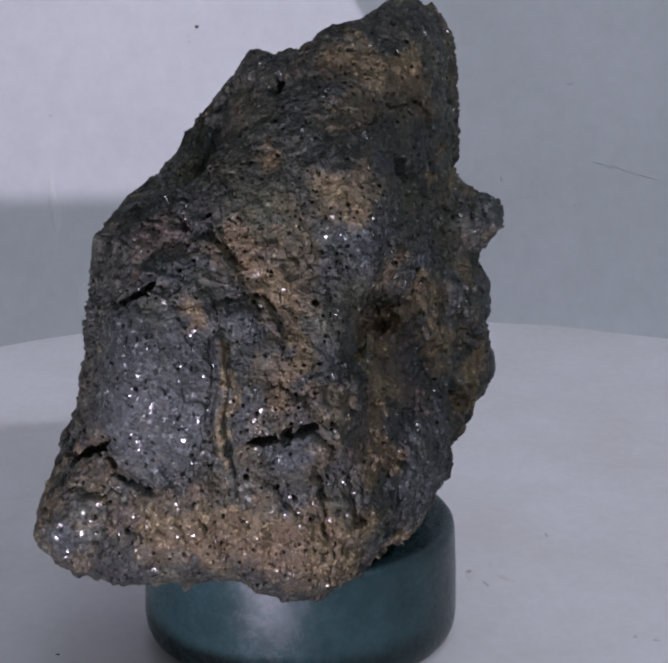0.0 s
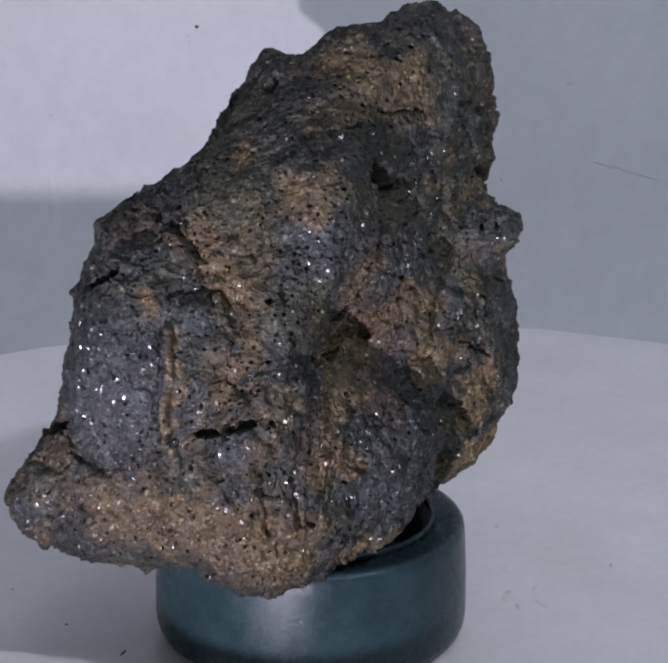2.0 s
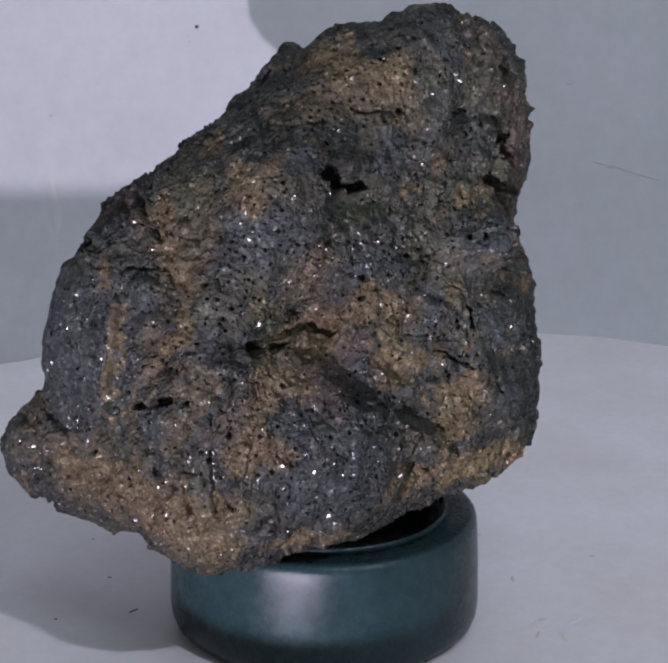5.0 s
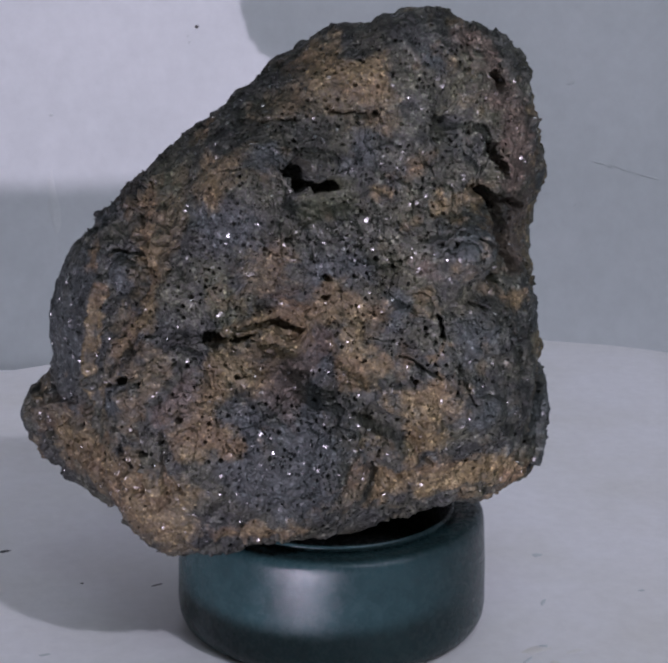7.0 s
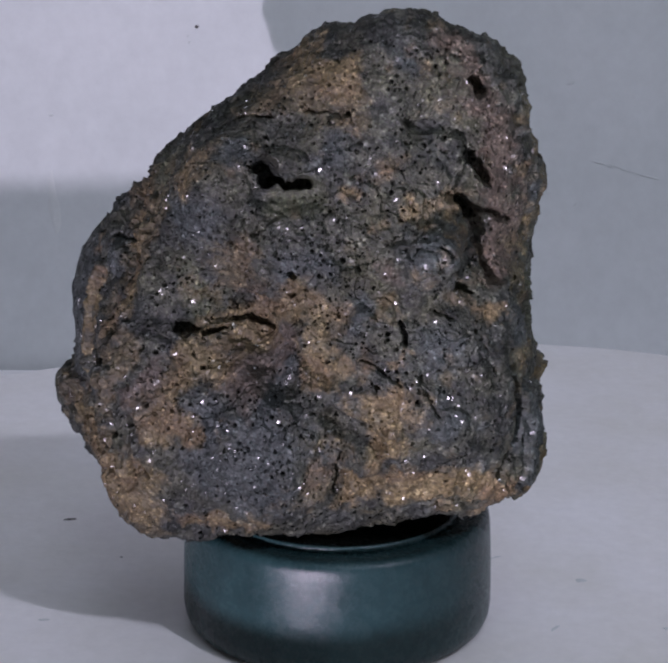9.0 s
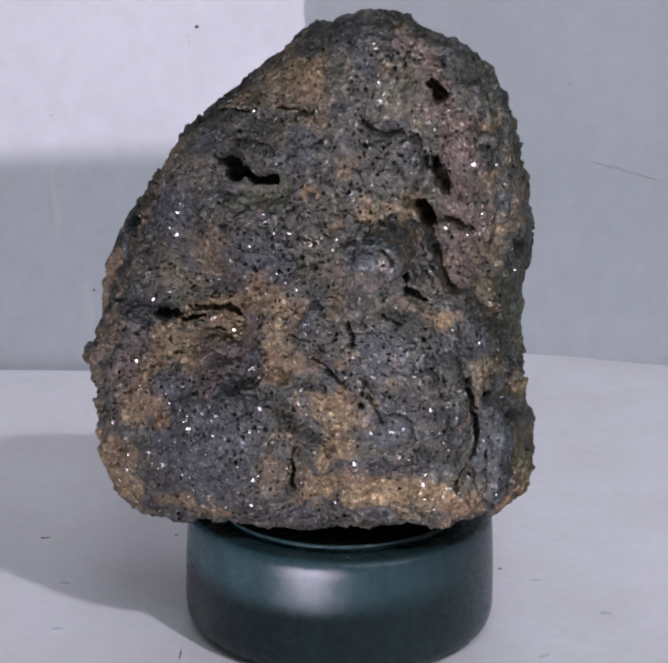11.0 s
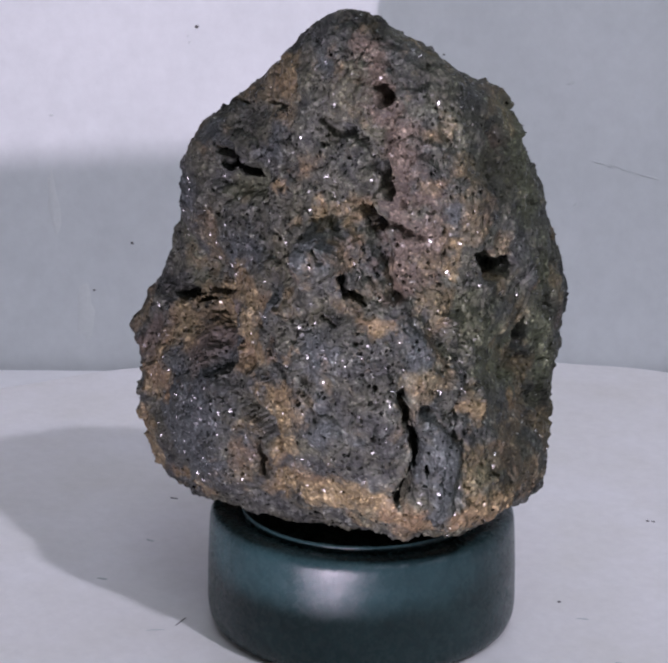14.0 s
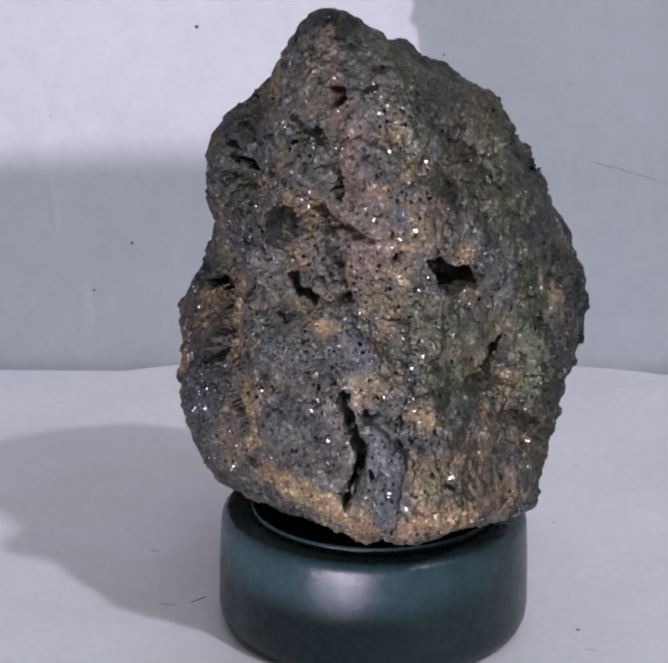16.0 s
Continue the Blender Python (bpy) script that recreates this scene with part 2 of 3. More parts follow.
def turntable():
    base = tagged(new("turntable"), "low grey turntable base standing on the table", "turntable")
    part("foot", lathe([(0, TABLE), (0.07, TABLE), (0.072, TABLE + 0.001), (0.06, -0.0262), (0, -0.0262)], 64), METAL, base)
    part("spindle", lathe([(0, -0.0262), (0.012, -0.0262), (0.012, -0.0245), (0, -0.0245)], 32), METAL, base)
    rng = random.Random(7)
    waves = [(rng.randint(3, 60), rng.uniform(0, 6.28), rng.uniform(0.00004, 0.00022)) for _ in range(16)]

    def ragged(a):
        return sum(h * math.sin(k * a + s) for k, s, h in waves)

    disc = tagged(new("display_disc"), "round off-white turning disc with smudges and a slightly ragged edge", "disc")
    bm = lathe([(0, -0.0245), (0.1315, -0.0245), (0.1328, -0.024), (0.133, -0.0006), (0.1327, -0.0001), (0.132, 0), (0.06, 0), (0, 0)], 720, ragged)
    bm.transform(Matrix.Translation((0.015, 0.001, 0)))
    part("platter", bm, DISC_PAINT, disc)
    flat = Matrix.Translation((0, 0, 0))
    marks = [
        (13, 28, 0.35, 0.3, 0, DIRT), (-52, 9, 0.8, 0.25, 0.5, DIRT), (-46, 31.5, 1.1, 0.45, 0.3, DIRT), (-23.8, 28.6, 0.3, 0.25, 0, DIRT),
        (-35, 18.6, 0.28, 0.25, 0, DIRT), (-24.5, 16.7, 1.0, 0.2, 0.4, DIRT), (1.8, 60.3, 0.4, 0.3, 0, DIRT), (14.4, -37.3, 0.6, 0.3, 0.3, SCUFF),
        (14.6, -40.1, 0.4, 0.5, 0, SCUFF), (31.2, 20.1, 0.9, 0.7, 0.5, SCUFF), (-14.8, -16.2, 1.6, 0.12, 2.0, DIRT), (-21.2, 42.8, 0.3, 0.3, 0, SCUFF),
        (24.4, -9.5, 0.9, 0.5, 0, SCUFF), (21.6, -13.2, 1.3, 0.3, 0.8, SCUFF), (28, 4, 1.2, 0.3, 1.1, SCUFF),
    ]
    stains = [
        (23.5, -10.5, 2.6, 1.1, 0.4, STAIN), (24.5, -15.5, 2.0, 0.8, 1.2, STAIN), (28.5, -11.5, 1.5, 0.5, 0.2, STAIN), (42.2, -14.9, 1.0, 0.25, 0.5, SCUFF), (42.8, 6, 0.5, 0.4, 0, SCUFF),
        (1.1, 59.8, 0.35, 0.3, 0, DIRT), (-14.9, -20.5, 1.4, 0.15, 1.0, SCUFF), (-33.3, -16.6, 1.2, 0.3, 0.6, SCUFF), (-40.5, -3.5, 0.8, 0.3, 0.3, SCUFF), (18.9, 26.6, 1.1, 0.2, 0.7, SCUFF),
    ]
    for x, y, rx, ry, turn, mat in marks + stains:
        bm = bmesh.new()
        blot(bm, x / 1000, y / 1000, rx / 1000, ry / 1000, turn, flat, rng, 0.00006)
        part("speck" if mat is DIRT else "stain" if mat is STAIN else "smudge", bm, mat, disc)
    return disc


def stand():
    """A round cap with a rounded shoulder, a thin inner rim and a sunken top."""
    cap = tagged(new("display_stand"), "black-green plastic cap used as a stand under the rock", "stand")
    mm = 0.001
    body = [(0, 0.1), (18.8, 0.1), (19.4, 0.25), (20.2, 0.9), (20.6, 1.9), (20.75, 3.2), (20.65, 9), (20.45, 13), (20.35, 14.6), (20.2, 15.3), (19.85, 15.75),
            (19.4, 15.95), (18.6, 16.0), (16.6, 15.8), (15.7, 15.7), (15.5, 9.2), (0, 9.0)]
    bm = lathe([(r * mm, z * mm) for r, z in body], 200)
    bm.transform(Matrix.Translation((-0.0016, 0.0044, 0)))
    part("body", bm, PLASTIC, cap)
    rim = [(15.75, 15.6), (16.4, 15.6), (16.36, 16.3), (16.27, 16.58), (16.1, 16.68), (15.93, 16.58), (15.8, 16.3), (15.75, 15.6)]
    bm = lathe([(r * mm, z * mm) for r, z in rim], 160)
    bm.transform(Matrix.Translation((-0.0016, 0.0044, 0)))
    part("inner_rim", bm, PLASTIC, cap, "glossy raised inner rim")
    return cap


# ---- the rock ----
HEART = np.array((-4.0, 8.0, 47.0))
FACETS = [  # azimuth, elevation (degrees), distance (mm)
    (-90, 106, 28.5), (154, 50, 25.3), (33, 71, 33.6), (-124, 47, 29.5),
    (121, 59, 23.6), (-51, 23, 50.0), (165, 49, 29.9), (50, 20, 24.6),
    (-82, 16, 23.4), (92, 31, 20.3), (5, 12, 28.8), (-144, 27, 27.2),
    (83, 7, 34.0), (-55, -1, 29.8), (145, 12, 32.0), (38, 15, 28.9),
    (-93, -5, 26.4), (120, 7, 21.6), (-16, 0, 31.8), (-160, -26, 34.4),
    (73, -18, 25.3), (-87, -30, 28.9), (140, -72, 42.5), (4, -73, 43.4),
    (-118, -62, 34.7), (95, -55, 36.1), (-48, -84, 30.7), (146, -68, 30.2),
]
LUMPS = [  # azimuth, elevation, breadth (degrees), swelling (share of the radius)
    (-60, 62, 14, 0.07), (142, 55, 17, -0.34), (2, 94, 18, 0.14), (-130, 67, 10, -0.03),
    (-50, 52, 17, 0.16), (-171, 37, 17, -0.02), (-119, 37, 14, 0.10), (-23, 28, 11, 0.08),
    (-166, -11, 39, -0.10), (-55, 17, 8, 0.22), (144, 13, 20, 0.03), (-114, 1, 14, -0.29),
    (-31, 18, 13, -0.09), (-139, -15, 5, 0.05), (-80, -7, 24, -0.09), (10, -20, 28, -0.25),
    (-121, 7, 23, -0.04), (-56, -13, 25, 0.12), (166, -40, 19, 0.30), (-100, -42, 15, 0.15),
    (-13, -28, 13, 0.09), (-143, -46, 18, 0.17), (-75, -63, 15, 0.04), (-139, -65, 31, 0.07),
]
KNOBS = [  # the same, narrower: knobs and notches
    (159, -31, 5, 0.04), (-84, 74, 5, 0.04), (-51, 83, 6, -0.06), (173, -27, 9, 0.02),
    (162, -21, 6, -0.06), (35, 44, 8, -0.07), (-73, -43, 5, -0.10), (-46, 12, 7, -0.05),
    (165, -26, 5, 0.05), (153, -24, 6, -0.04), (154, -31, 5, 0.03), (162, 1, 8, 0.03),
    (139, 87, 5, 0.05), (-172, -42, 6, 0.02), (-42, 64, 4, 0.03), (-140, -46, 4, 0.02),
]
MORE_KNOBS = [
    (24, -47, 5, 0.03), (145, 23, 4, 0.07), (173, -19, 5, -0.05), (167, 78, 7, -0.05),
    (-52, -15, 6, -0.06), (157, 5, 4, 0.04), (-82, 83, 4, -0.05), (-81, 75, 4, 0.03),
    (11, 52, 7, 0.02), (-23, 70, 9, -0.04), (-52, 46, 4, -0.11), (-26, 46, 8, 0.02),
    (-21, 20, 5, -0.03), (-27, 2, 5, 0.02), (-143, -14, 5, 0.02), (-14, 26, 4, 0.03),
]
# Strokes on the rock's skin: half breadth and depth in mm (a swelling has less than none), then azimuth, elevation from spot to spot
HOLES = [  # deep, steep-walled, dark inside
    (0.9, 3.4, (173, 10), (179, 15)), (1.0, 4.0, (164, -22), (173, -17)), (0.6, 2.8, (-156, -18), (-151, -17), (-147, -15), (-143, -13)),
    (0.8, 2.4, (-146, 71), (-140, 73)), (0.5, 2.2, (-164, 63)), (0.3, 1.6, (-150, 62)), (0.75, 3.0, (-128, -5), (-125, -5)), (0.45, 2.2, (-122, -7), (-118, -7)),
    (1.35, 4.4, (-103, 41), (-101, 39)), (0.65, 3.8, (-100, 39), (-96, 38), (-88, 40)), (0.8, 3.0, (-40, 48), (-38, 46)),
]
SIDE_HOLES = [
    (0.75, 3.0, (-39, 36), (-38, 31)), (0.6, 2.4, (-42, 29), (-40, 25)), (0.6, 2.2, (-49, 13), (-48, 10), (-44, 8)), (1.2, 4.8, (-13, 17), (-10, 13), (-2, 14)),
    (1.5, 4.2, (7, -13), (11, -12)), (1.0, 4.0, (10, -11), (12, -5)), (0.9, 2.8, (27, -3)), (0.4, 1.6, (37, 15)), (0.5, 2.0, (-23, 19)), (0.55, 3.8, (-34, -14), (-33, -18), (-31, -23), (-32, -28), (-34, -34)),
    (0.8, 2.2, (-34, -12)), (0.5, 2.2, (-29, -28)), (0.6, 1.3, (-29, -16), (-27, -16)), (0.35, 1.6, (-93, 13)), (0.35, 1.6, (-94, 7)), (0.3, 1.6, (-62, 1), (-62, -4)),
]
GROOVES = [  # creases, cracks and the feet of ledges
    (0.7, 1.2, (174, -19), (179, -22), (-175, -26)), (0.45, 0.5, (-166, 4), (-164, -6), (-165, -13), (-164, -19)), (0.6, 1.0, (-165, 12), (-160, 14), (-153, 14), (-149, 9), (-148, 4)),
    (0.7, 1.4, (-124, -4), (-113, -4), (-104, -2)), (0.9, 1.0, (-57, 47), (-50, 46), (-43, 40), (-41, 36)), (1.1, 1.8, (-41, 36), (-44, 31), (-41, 24), (-38, 16), (-36, 9)),
    (0.8, 1.5, (-46, 30), (-39, 26), (-30, 22)), (0.22, 0.9, (-110, 21), (-107, 20), (-102, 19)), (0.5, 1.4, (-77, -34), (-79, -45)), (0.6, 1.4, (-35, -33), (-31, -28), (-30, -22)),
]
MORE_GROOVES = [
    (0.3, 0.9, (-32, -37), (-23, -38)), (0.5, 1.0, (-21, -15), (-22, -22)), (0.5, 0.9, (-134, -24), (-133, -36)), (0.5, 0.9, (-141, -24), (-140, -34)),
    (0.25, 0.8, (-57, 22), (-53, 16)), (0.3, 0.8, (-72, -10), (-63, -14)), (0.5, 0.7, (-58, -12), (-54, -20)), (0.4, 0.8, (-105, 24), (-98, 30)), (0.35, 0.8, (-54, 4), (-50, 2)),
    (0.8, 0.9, (178, 32), (-170, 29), (-158, 22)), (0.4, 0.8, (-118, 52), (-104, 54)), (0.4, 0.8, (-92, 55), (-78, 52)), (0.4, 0.7, (-10, 34), (-4, 24)), (0.4, 0.7, (4, 4), (8, 12)),
]
BASINS = [  # shallow, soft hollows
    (2.1, 1.4, (-102, 34), (-94, 35), (-86, 37)), (3.4, 2.3, (-105, -6), (-99, -10), (-95, -17)), (1.8, 2.0, (-80, -26), (-73, -28), (-70, -31)), (0.8, 0.9, (-34, 29)),
    (1.8, 1.5, (-1, -17), (11, -18)), (1.8, 1.7, (13, -26), (24, -31)), (2.2, 1.0, (176, 22), (-178, 27)), (1.6, 1.0, (-88, -12), (-82, -16)), (2.0, 1.0, (-8, 42), (0, 38)), (2.4, 1.0, (-30, 4), (-22, -6)),
]
SWELLS = [  # nodules, ribs and flakes that stand proud
    (7.6, -0.7, (-177, 2), (-175, -13)), (0.6, -1.0, (-164, 3), (-162, -6), (-163, -13), (-162, -19), (-160, -28)), (2.0, -0.8, (-158, 7)), (2.6, -1.1, (-149, -20), (-144, -19)),
    (3.2, -1.2, (172, -27)), (1.2, -0.8, (-100, 44), (-92, 44)), (6.0, -1.0, (-101, -31)), (1.5, -0.9, (-66, 3)), (0.9, -0.8, (-43, 11)), (1.3, -1.0, (-29, -20), (-24, -25), (-25, -30), (-25, -36)),
    (1.7, -0.9, (-16, -17)), (1.6, -0.6, (-70, -36), (-72, -46)), (1.4, -0.7, (-58, 16)), (1.8, -0.6, (-20, 30), (-18, 20)), (1.6, -0.7, (-72, 1)), (2.0, -0.8, (-52, -22)),
]
RUST = [  # half breadth in mm, then the spots of ochre stains
    (3.4, (-175, -32), (-165, -36), (-153, -36), (-144, -35), (-136, -42)), (0.5, (-162, 2), (-162, -24)), (1.7, (-163, 28), (-155, 22), (-151, 17), (-146, 9), (-145, 0), (-150, -10)),
    (1.9, (-132, 39), (-127, 34)), (1.4, (-150, 50)), (2.4, (-106, 70), (-91, 61), (-74, 57)), (1.4, (-170, 9)), (1.5, (-118, -28)), (2.1, (-91, 8), (-80, 0)), (1.5, (-106, -5), (-109, -10)),
    (1.7, (-127, -21), (-120, -28)),
]
MORE_RUST = [
    (1.7, (-113, -9), (-107, -5), (-97, 2), (-91, 9)), (1.2, (-89, -4), (-85, -16)), (2.2, (-141, -36), (-131, -36)), (2.0, (-60, -40), (-45, -37), (-30, -39)), (1.5, (-85, 4), (-84, -10), (-77, -12)),
    (1.4, (-122, -4), (-106, -2), (-92, 4)), (2.0, (-124, -12), (-114, -15)), (1.9, (-138, -33)), (1.8, (-71, -22), (-64, -19)), (1.3, (-121, -46), (-104, -48)), (1.5, (-162, 26), (-148, 14)),
    (1.5, (-95, 65)), (1.8, (-65, -17), (-66, -34), (-68, -45)),
]
SIDE_RUST = [
    (1.1, (-62, -7)), (1.4, (-42, 3)), (1.9, (-120, -14), (-124, -19), (-128, -28)), (1.4, (-66, -30), (-76, -48)), (2.0, (-59, -43), (-42, -36)), (1.2, (-31, -9)), (1.9, (-18, -37), (-3, -39)),
    (1.4, (-22, 20)), (1.3, (-46, 23)), (1.7, (-17, -18)), (1.4, (3, -24)), (1.4, (-63, -29)), (1.3, (-75, 37)), (1.2, (-56, 30)),
]
WARM = [  # the same of red-brown crust
    (2.2, (172, 26), (178, 30)), (1.5, (175, 17)), (1.5, (-45, 55), (-42, 50), (-40, 45)), (2.0, (-35, 40), (-35, 28), (-34, 12)), (1.3, (-64, 14)), (1.6, (180, -29)), (1.6, (-4, 41)),
    (1.8, (-96, -6)), (2.0, (35, -10)), (3.0, (-105, -3), (-107, -17)), (1.4, (-133, -20), (-128, -14)), (1.3, (-113, -48), (-122, -45)), (1.6, (-30, 30), (-28, 20)),
]
SLATE = [  # the same of clean blue-grey stone
    (7.0, (-177, 0), (-175, -12)), (2.4, (-173, 18)), (2.1, (-158, 7)), (2.4, (-146, -19)), (3.0, (-114, -26)), (2.4, (170, -29)), (2.6, (-125, 26)), (4.2, (-113, -35), (-101, -38)),
    (2.6, (-98, -11)), (2.2, (-84, 18)), (5.5, (-101, -31)), (2.2, (-130, 28), (-119, 24)), (3.2, (-55, -5)), (2.5, (-58, 16)), (2.2, (-72, 1)), (1.8, (-57, 54)), (2.6, (-51, -23)),
]
SIDE_SLATE = [
    (1.9, (-27, -26)), (1.7, (-29, -19), (-24, -25), (-25, -36)), (2.2, (-87, -10)), (2.6, (-96, -23)), (2.0, (-94, 16)), (1.7, (-31, -2)), (1.5, (-24, 26)), (2.0, (-112, 44)), (2.0, (-80, 46)),
]
GLINT = [  # the same of stone rich in mica
    (5.0, (-177, 2), (-175, -12)), (3.6, (-19, 3), (-17, -11)), (4.0, (-103, -34)), (2.5, (-57, 53)), (3.0, (-22, 45), (-20, 36)), (2.5, (176, -28)), (3.0, (-98, 18), (-78, 24)),
]
OLIVE = [  # the same of mossy green-grey
    (2.6, (-20, 5), (-6, -8), (6, -20)), (2.2, (-15, -30)), (2.8, (6, 46), (7, 28)), (2.4, (-10, -8), (-16, 4)), (2.0, (-128, 10), (-123, 0)), (2.6, (-153, 35), (-143, 28)), (2.6, (17, 17), (22, -21)), (1.6, (-97, 33), (-88, 36)),
]


def towards(az, el):
    a, e = np.radians(az), np.radians(el)
    return np.stack([np.cos(e) * np.cos(a), np.cos(e) * np.sin(a), np.sin(e)], -1)


def whole(x):
    return np.floor(x).astype(np.int64).astype(np.uint32)


def stir(h):
    h = (h ^ (h >> np.uint32(15))) * np.uint32(2246822519)
    h = (h ^ (h >> np.uint32(13))) * np.uint32(3266489917)
    return h ^ (h >> np.uint32(16))


def corners(q, k):
    """The eight cells round each place, each with a repeatable random whole number."""
    axes = [(i * np.uint32(m), (i + np.uint32(1)) * np.uint32(m)) for i, m in zip(whole(q).T, (73856093, 19349663, 83492791))]
    for dx in (0, 1):
        for dy in (0, 1):
            side = axes[0][dx] ^ axes[1][dy] ^ np.uint32(k * 40503 + 977)
            for dz in (0, 1):
                yield (dx, dy, dz), stir(side ^ axes[2][dz])


def value_noise(p, k):
    f = (p - np.floor(p)).astype(np.float32).T
    f = f * f * f * (f * (f * 6 - 15) + 10)
    g = 1 - f
    out = 0
    for (dx, dy, dz), h in corners(p, k):
        out = out + (f[0] if dx else g[0]) * (f[1] if dy else g[1]) * (f[2] if dz else g[2]) * (h >> np.uint32(8)).astype(np.float32)
    return out / 8388608.0 - 1


SPIN = np.array(Euler((0.6, 0.9, 0.4)).to_matrix())


def layered(p, size, octaves, k, fall=0.5):
    out, amp, q = 0, 1.0, p / size + 500.0
    for o in range(octaves):
        out = out + amp * value_noise(q, k + o)
        amp *= fall
        q = (q * 2.07) @ SPIN.T
    return out


def bits(h, low):
    return ((h >> np.uint32(low)) & np.uint32(255)).astype(np.float32) / 255.0


def cells(p, size, k):
    """For each of the cells round a place: its number and the way to the place from its spot, in cells."""
    q = p / size + 500.0
    base = np.floor(q - 0.5)
    f = (q - base).astype(np.float32)
    for at, h in corners(q - 0.5, k):
        way = np.stack([f[:, i] - at[i] - 0.15 - 0.7 * bits(h, 8 * i) for i in range(3)], -1)
        yield h, way


def pores(p, size, k, low, high, share, wall=0.8):
    """1 inside a round pore, 0 outside; only a share of the cells has one, and small ones are more."""
    out = np.zeros(len(p), np.float32)
    for h, way in cells(p, size, k):
        more = stir(h + np.uint32(7))
        rad = low + (high - low) * bits(more, 0) ** 2
        d = np.sqrt((way * way).sum(1)) / rad
        out = np.maximum(out, np.clip((1 - d) / wall, 0, 1) * (bits(more, 8) < share))
    return out


def chips(p, size, k):
    """Broken facets: each cell is a small plane with a tilt of its own."""
    best, out = np.full(len(p), 9.0, np.float32), np.zeros(len(p), np.float32)
    for h, way in cells(p, size, k):
        more = stir(h + np.uint32(3))
        d = (way * way).sum(1)
        tilt = sum(way[:, i] * (bits(more, 8 * i) - 0.5) for i in range(3)) * 2 + bits(more, 24) - 0.5
        near = d < best
        best, out = np.where(near, d, best), np.where(near, tilt, out)
    return out


def sphere_grid(n):
    """A cube's faces blown up to a ball: directions and quads."""
    s = np.tan(np.linspace(-1, 1, n + 1) * math.pi / 4)
    u, w = np.meshgrid(s, s, indexing="ij")
    one = np.ones_like(u)
    sides = [(one, u, w), (-one, -u, w), (-u, one, w), (u, -one, w), (-w, u, one), (w, u, -one)]
    pts = np.concatenate([np.stack(x, -1).reshape(-1, 3) for x in sides])
    i, j = np.meshgrid(np.arange(n), np.arange(n), indexing="ij")
    a = (i * (n + 1) + j).ravel()
    quad = np.stack([a, a + n + 1, a + n + 2, a + 1], -1)
    quads = np.concatenate([quad + f * (n + 1) ** 2 for f in range(6)])
    code = np.round((pts + 1) * 500000).astype(np.int64) @ np.array((1, 2000003, 2000003 ** 2))
    _, first, back = np.unique(code, return_index=True, return_inverse=True)
    pts = pts[first]
    return pts / np.linalg.norm(pts, axis=1)[:, None], back.reshape(-1)[quads]


def rock_radius(d):
    """The chipped, lumpy body: rounded facets, then swellings."""
    f = np.array(FACETS, float)
    r = (np.maximum(d @ towards(f[:, 0], f[:, 1]).T, 0) / f[:, 2]) ** 12
    r = r.sum(1) ** (-1 / 12)
    g = 0
    for a, e, w, s in LUMPS + KNOBS + MORE_KNOBS:
        g = g + s * np.exp(-2 * (1 - d @ towards(a, e)) / math.radians(w) ** 2)
    return r * (1 + g)


def along(p, spots, reach):
    """The points of the skin within reach of a line of spots, their distance from it in mm, and the way out of its middle."""
    ways = [towards(a, e) for a, e in spots]
    line = [ways[0]]
    for a, b in zip(ways, ways[1:]):
        line += [a + (b - a) * f for f in (0.25, 0.5, 0.75, 1.0)]
    line = np.array([w / np.linalg.norm(w) for w in line])
    line = HEART + line * rock_radius(line)[:, None]
    middle = line.mean(0)
    span = np.linalg.norm(line - middle, axis=1).max() + reach
    near = np.nonzero(((p - middle) ** 2).sum(1) < span * span)[0]
    q = p[near]
    gap = np.linalg.norm(q - line[0], axis=1)
    for a, b in zip(line, line[1:]):
        s = np.clip((q - a) @ (b - a) / ((b - a) @ (b - a)), 0, 1)
        gap = np.minimum(gap, np.linalg.norm(q - a - s[:, None] * (b - a), axis=1))
    return near, gap, (middle - HEART) / np.linalg.norm(middle - HEART)


def spread(p, stains, fray):
    """How far a stain reaches: soft patches with frayed edges."""
    out = np.zeros(len(p), np.float32)
    for half, *spots in stains:
        near, gap, _ = along(p, spots, 2.2 * half)
        out[near] = np.maximum(out[near], np.clip(1.4 - 0.85 * gap / half * (1 + 0.35 * fray[near]), 0, 1))
    return out


def outward(p, quads):
    """The normals of a mesh of quads, softened over its faces."""
    face = np.cross(p[quads[:, 2]] - p[quads[:, 0]], p[quads[:, 3]] - p[quads[:, 1]])
    for _ in range(3):
        n = np.stack([np.bincount(quads.ravel(), np.repeat(face[:, i], 4), len(p)) for i in range(3)], -1)
        n /= np.linalg.norm(n, axis=1)[:, None] + 1e-12
        face = n[quads].mean(1)
    side = np.sign(((p - HEART) * n).sum(1).mean())
    return n * side


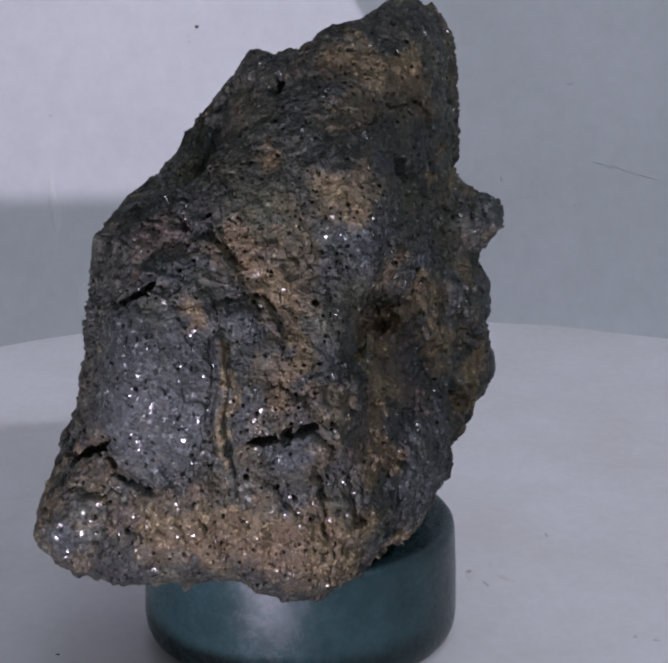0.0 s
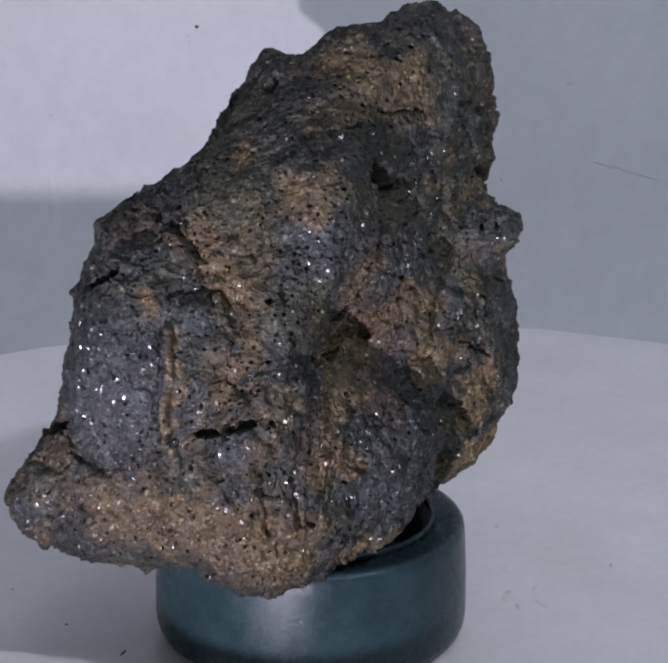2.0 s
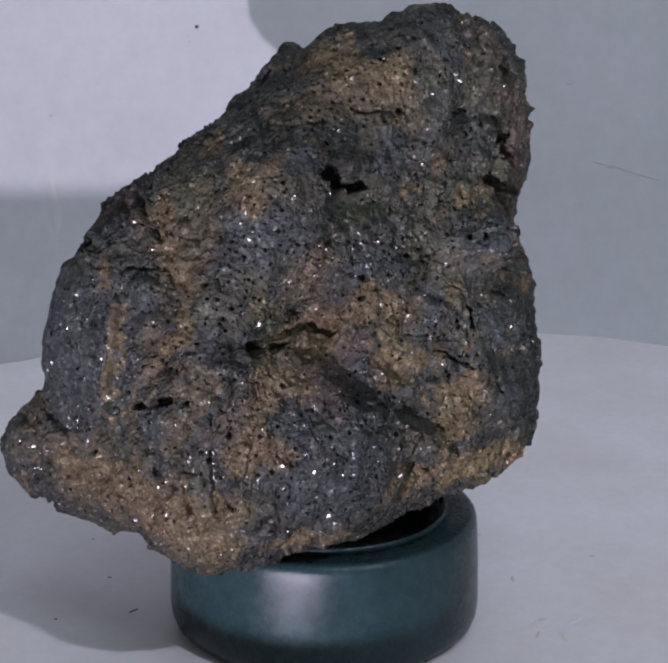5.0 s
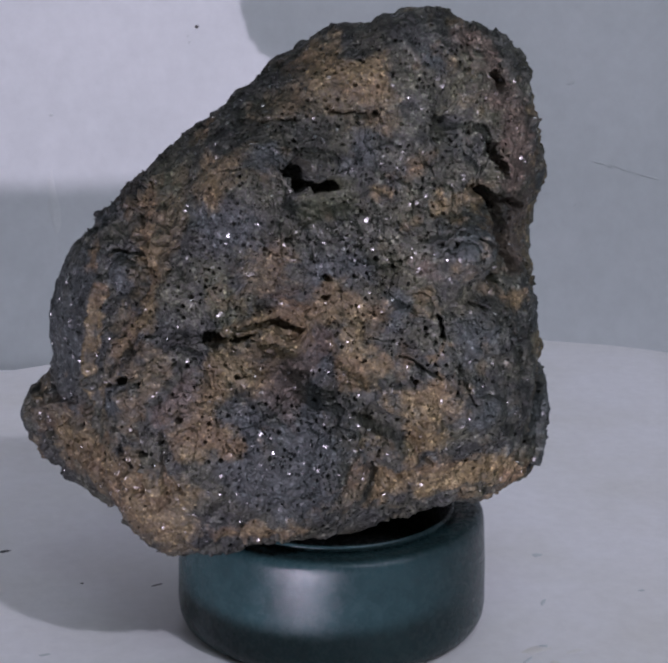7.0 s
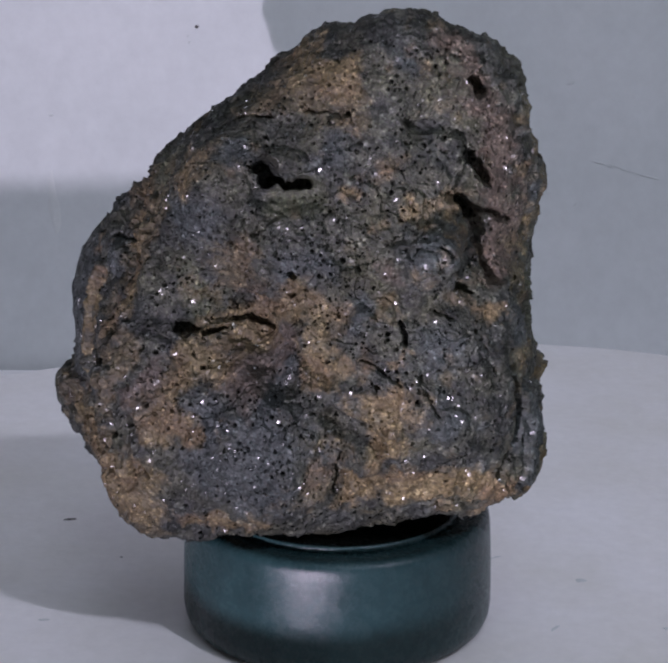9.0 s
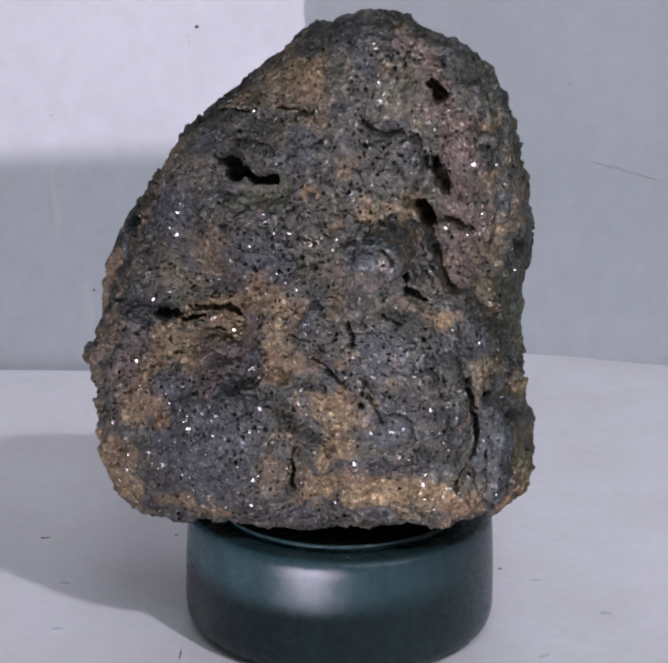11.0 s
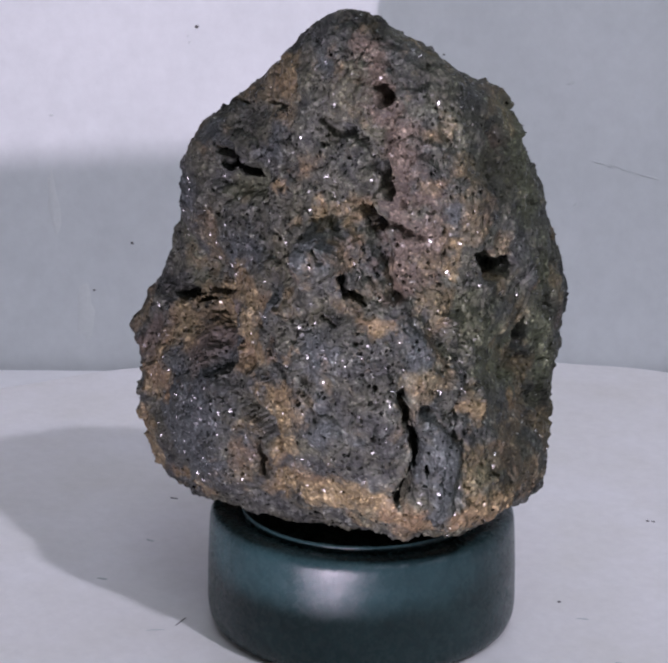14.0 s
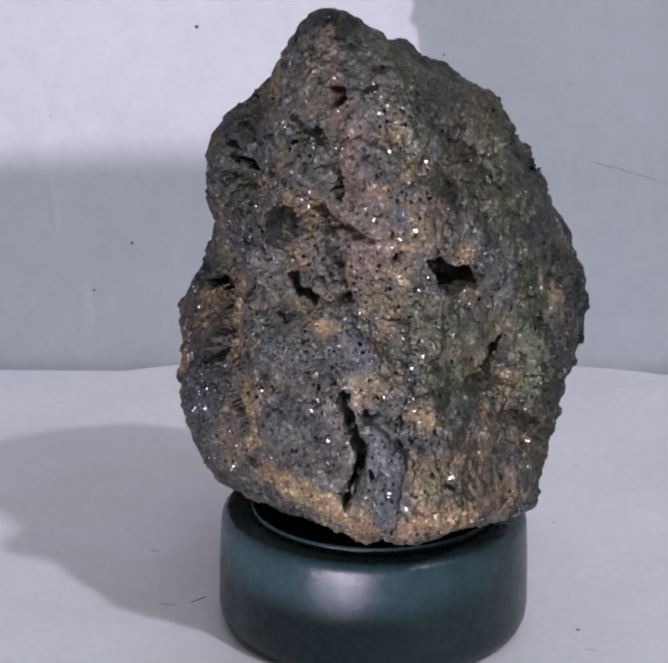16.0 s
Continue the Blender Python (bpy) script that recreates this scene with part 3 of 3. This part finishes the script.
def rock_mesh(n):
    d, quads = sphere_grid(n)
    d = d + np.array((-0.05, -0.38, 0.0))  # a finer mesh on the shown side
    d /= np.linalg.norm(d, axis=1)[:, None]
    p = HEART + d * rock_radius(d)[:, None]
    out = outward(p, quads)
    fray = layered(p, 2.6, 4, 60, 0.65)
    bent = p + 1.1 * np.stack([layered(p, 3.6, 3, 200 + 5 * i, 0.6) for i in range(3)], -1)
    crooked = p + 0.34 * np.stack([layered(p, 2.2, 3, 230 + 5 * i, 0.6) for i in range(3)], -1)
    slate = spread(bent, SLATE + SIDE_SLATE, fray)
    rust = spread(bent, RUST + MORE_RUST + SIDE_RUST, fray)
    rust = np.maximum(rust, np.clip(0.9 * layered(p, 6.0, 3, 75, 0.6) - 0.1, 0, 0.5) * (1 - slate))
    warm = spread(bent, WARM, fray)
    olive = spread(bent, OLIVE, fray)
    knob = np.clip((20 - np.degrees(np.arccos(np.clip(d @ towards(-176, -4), -1, 1)))) / 6, 0, 1)
    basin = np.clip((9 - np.degrees(np.arccos(np.clip(d @ towards(-95, 36), -1, 1)))) / 4, 0, 1)
    calm = 1 - 0.3 * slate - 0.25 * warm - 0.35 * knob - 0.4 * basin
    w = p + 0.5 * np.stack([layered(p, 2.0, 2, 80 + 5 * i) for i in range(3)], -1)
    patchy = np.clip(layered(p, 7.0, 2, 37) + 0.6, 0.25, 1)
    h = 0.4 * layered(p, 6.0, 2, 1) + calm * (0.4 * layered(p, 2.4, 2, 11) + 0.12 * layered(p, 0.8, 2, 21, 0.5))
    h += calm * patchy * (0.62 * chips(w, 2.6, 33) + 0.24 * chips(w, 1.3, 43))
    h += calm * (0.45 * pores(w, 3.2, 140, 0.25, 0.5, 0.35) + 0.26 * pores(p, 1.3, 150, 0.25, 0.5, 0.45) + 0.08 * pores(p, 0.6, 160, 0.3, 0.5, 0.6))
    cluster = np.clip(layered(p, 5.0, 3, 50, 0.6) * 1.8 + 0.75, 0.0, 1) * (1 - 0.45 * slate) * (1 - 0.5 * warm) * (1 - 0.75 * knob) * (1 - basin)
    h -= 0.9 * pores(p, 1.05, 100, 0.14, 0.3, 0.9, 0.45) * (cluster > 0.25)
    h -= 1.4 * pores(p, 2.4, 110, 0.1, 0.22, 0.7, 0.45) * (cluster > 0.2)
    h -= 0.55 * pores(p, 0.6, 120, 0.2, 0.36, 0.6, 0.6) * (cluster > 0.5)
    wave = layered(p, 1.8, 3, 500, 0.6)
    shift = np.zeros_like(p)
    for kind, strokes in (("hole", HOLES + SIDE_HOLES), ("soft", GROOVES + MORE_GROOVES + BASINS), ("swell", SWELLS)):
        for half, deep, *spots in strokes:
            near, gap, o = along(p if kind == "swell" else crooked, spots, 1.6 * half + 0.6)
            if kind == "hole":
                sink = deep * np.clip((1.15 - (gap + 0.1 * wave[near]) / half * (1 + 0.2 * wave[near])) / 0.45, 0, 1)
            elif kind == "soft":
                e = np.clip(1.15 - gap / half * (1 + 0.35 * wave[near]), 0, 1)
                sink = deep * e * e * (3 - 2 * e)
            else:
                e = np.clip((1.15 - gap / half * (1 + 0.18 * wave[near])) / 0.75, 0, 1)
                sink = deep * np.sqrt(e * (2 - e))
            into = out[np.argmax(d @ o)]
            sink = sink * np.clip((out[near] @ into + 0.1) / 0.5, 0, 1)
            # holes go straight in, the rest follows the skin
            shift[near] -= (into if kind == "hole" else out[near]) * sink[:, None]
    p = p + out * (h - 0.05)[:, None] + shift
    # it sits on the stand's rim
    over = np.hypot(p[:, 0] + 1.6, p[:, 1] - 4.4) < 20.5
    low = p[:, 2] < 17.0
    p[over & low, 2] = 17.0 + 0.1 * (p[over & low, 2] - 17.0)
    # light painted by azimuth: the flank round the sharp corner brighter, the other darker
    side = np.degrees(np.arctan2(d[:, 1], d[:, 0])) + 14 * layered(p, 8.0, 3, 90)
    flank_light = np.clip((side + 95) / 50, 0, 1) * (side < 130)
    return p / 1000, quads, {"rust": rust, "slate": slate, "warm": warm, "olive": olive, "flank_light": flank_light, "glint": spread(bent, GLINT, fray)}


def rock():
    p, quads, stains = rock_mesh(440)
    me = bpy.data.meshes.new("rock")
    me.vertices.add(len(p))
    me.vertices.foreach_set("co", p.ravel())
    me.loops.add(quads.size)
    me.loops.foreach_set("vertex_index", quads.ravel().astype(np.int32))
    me.polygons.add(len(quads))
    me.polygons.foreach_set("loop_start", np.arange(0, quads.size, 4, dtype=np.int32))
    me.polygons.foreach_set("use_smooth", np.ones(len(quads), bool))
    # stains and mica, and the flanks' painted brightness
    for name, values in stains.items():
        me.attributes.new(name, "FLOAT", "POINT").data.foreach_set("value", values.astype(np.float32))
    me.update(calc_edges=True)
    me.validate()
    me.materials.append(ROCK)
    return tagged(new("rock", me), "dark porous rock with ochre stains and glittering grains", "rock")


disc = turntable()
cap = stand()
stone = rock()


# ---- the turn: disc, stand and rock go round together ----


def motions():
    mm = 0.001
    turn = [(t, pose(x * mm, y * mm, z * mm, rx, ry, rz)) for t, x, y, z, rx, ry, rz in (
        (0.0, -1.06, 0.20, 0.03, -0.08, -0.16, 64.48),
        (0.5, -0.87, 0.61, 0.01, -0.04, -0.07, 61.24),
        (1.0, -0.78, 0.27, -0.04, 0.05, -0.04, 57.39),
        (1.5, -0.44, -0.04, -0.19, 0.09, -0.00, 54.06),
        (2.0, -0.01, -0.48, -0.19, 0.07, 0.05, 49.13),
        (2.5, 0.23, -0.65, -0.08, 0.09, -0.03, 45.30),
        (3.0, 0.55, -0.27, -0.11, -0.08, -0.07, 41.93),
        (3.5, 0.98, 0.46, -0.07, -0.03, -0.09, 38.85),
        (4.0, 0.56, 0.05, -0.02, 0.02, -0.07, 34.14),
        (6.5, 1.17, 0.82, -0.13, -0.10, 0.17, 13.98),
        (7.0, 0.62, 0.39, -0.12, -0.06, 0.11, 8.66),
        (7.5, 0.23, -0.32, -0.07, -0.07, 0.10, 4.40),
        (8.0, 0.05, -0.72, 0.01, -0.02, 0.14, -0.00),
        (8.5, 0.04, -0.91, 0.06, 0.05, 0.13, -3.59),
        (9.0, 0.17, -0.65, 0.10, 0.14, 0.07, -7.34),
        (11.5, -1.20, -0.39, 0.03, -0.24, -0.01, -28.25),
        (12.0, -1.28, -0.10, -0.05, -0.16, -0.15, -30.94),
        (12.5, -0.72, 0.44, -0.05, -0.08, -0.18, -34.31),
        (13.0, -0.22, 0.39, 0.06, -0.11, -0.00, -39.37),
        (13.5, -0.12, 0.01, 0.11, -0.05, 0.01, -45.17),
        (14.0, 0.06, -0.08, 0.13, 0.03, 0.03, -50.02),
        (14.5, 0.06, -0.28, 0.16, 0.03, 0.07, -54.49),
        (15.0, 0.56, 0.30, 0.07, 0.12, -0.10, -58.92),
        (15.5, 0.87, 0.62, 0.15, 0.24, 0.03, -62.86),
        (16.0, 0.55, 0.26, 0.18, 0.19, 0.08, -67.67),
    )]
    for thing in (disc, cap, stone):
        walk(thing, turn)


motions()
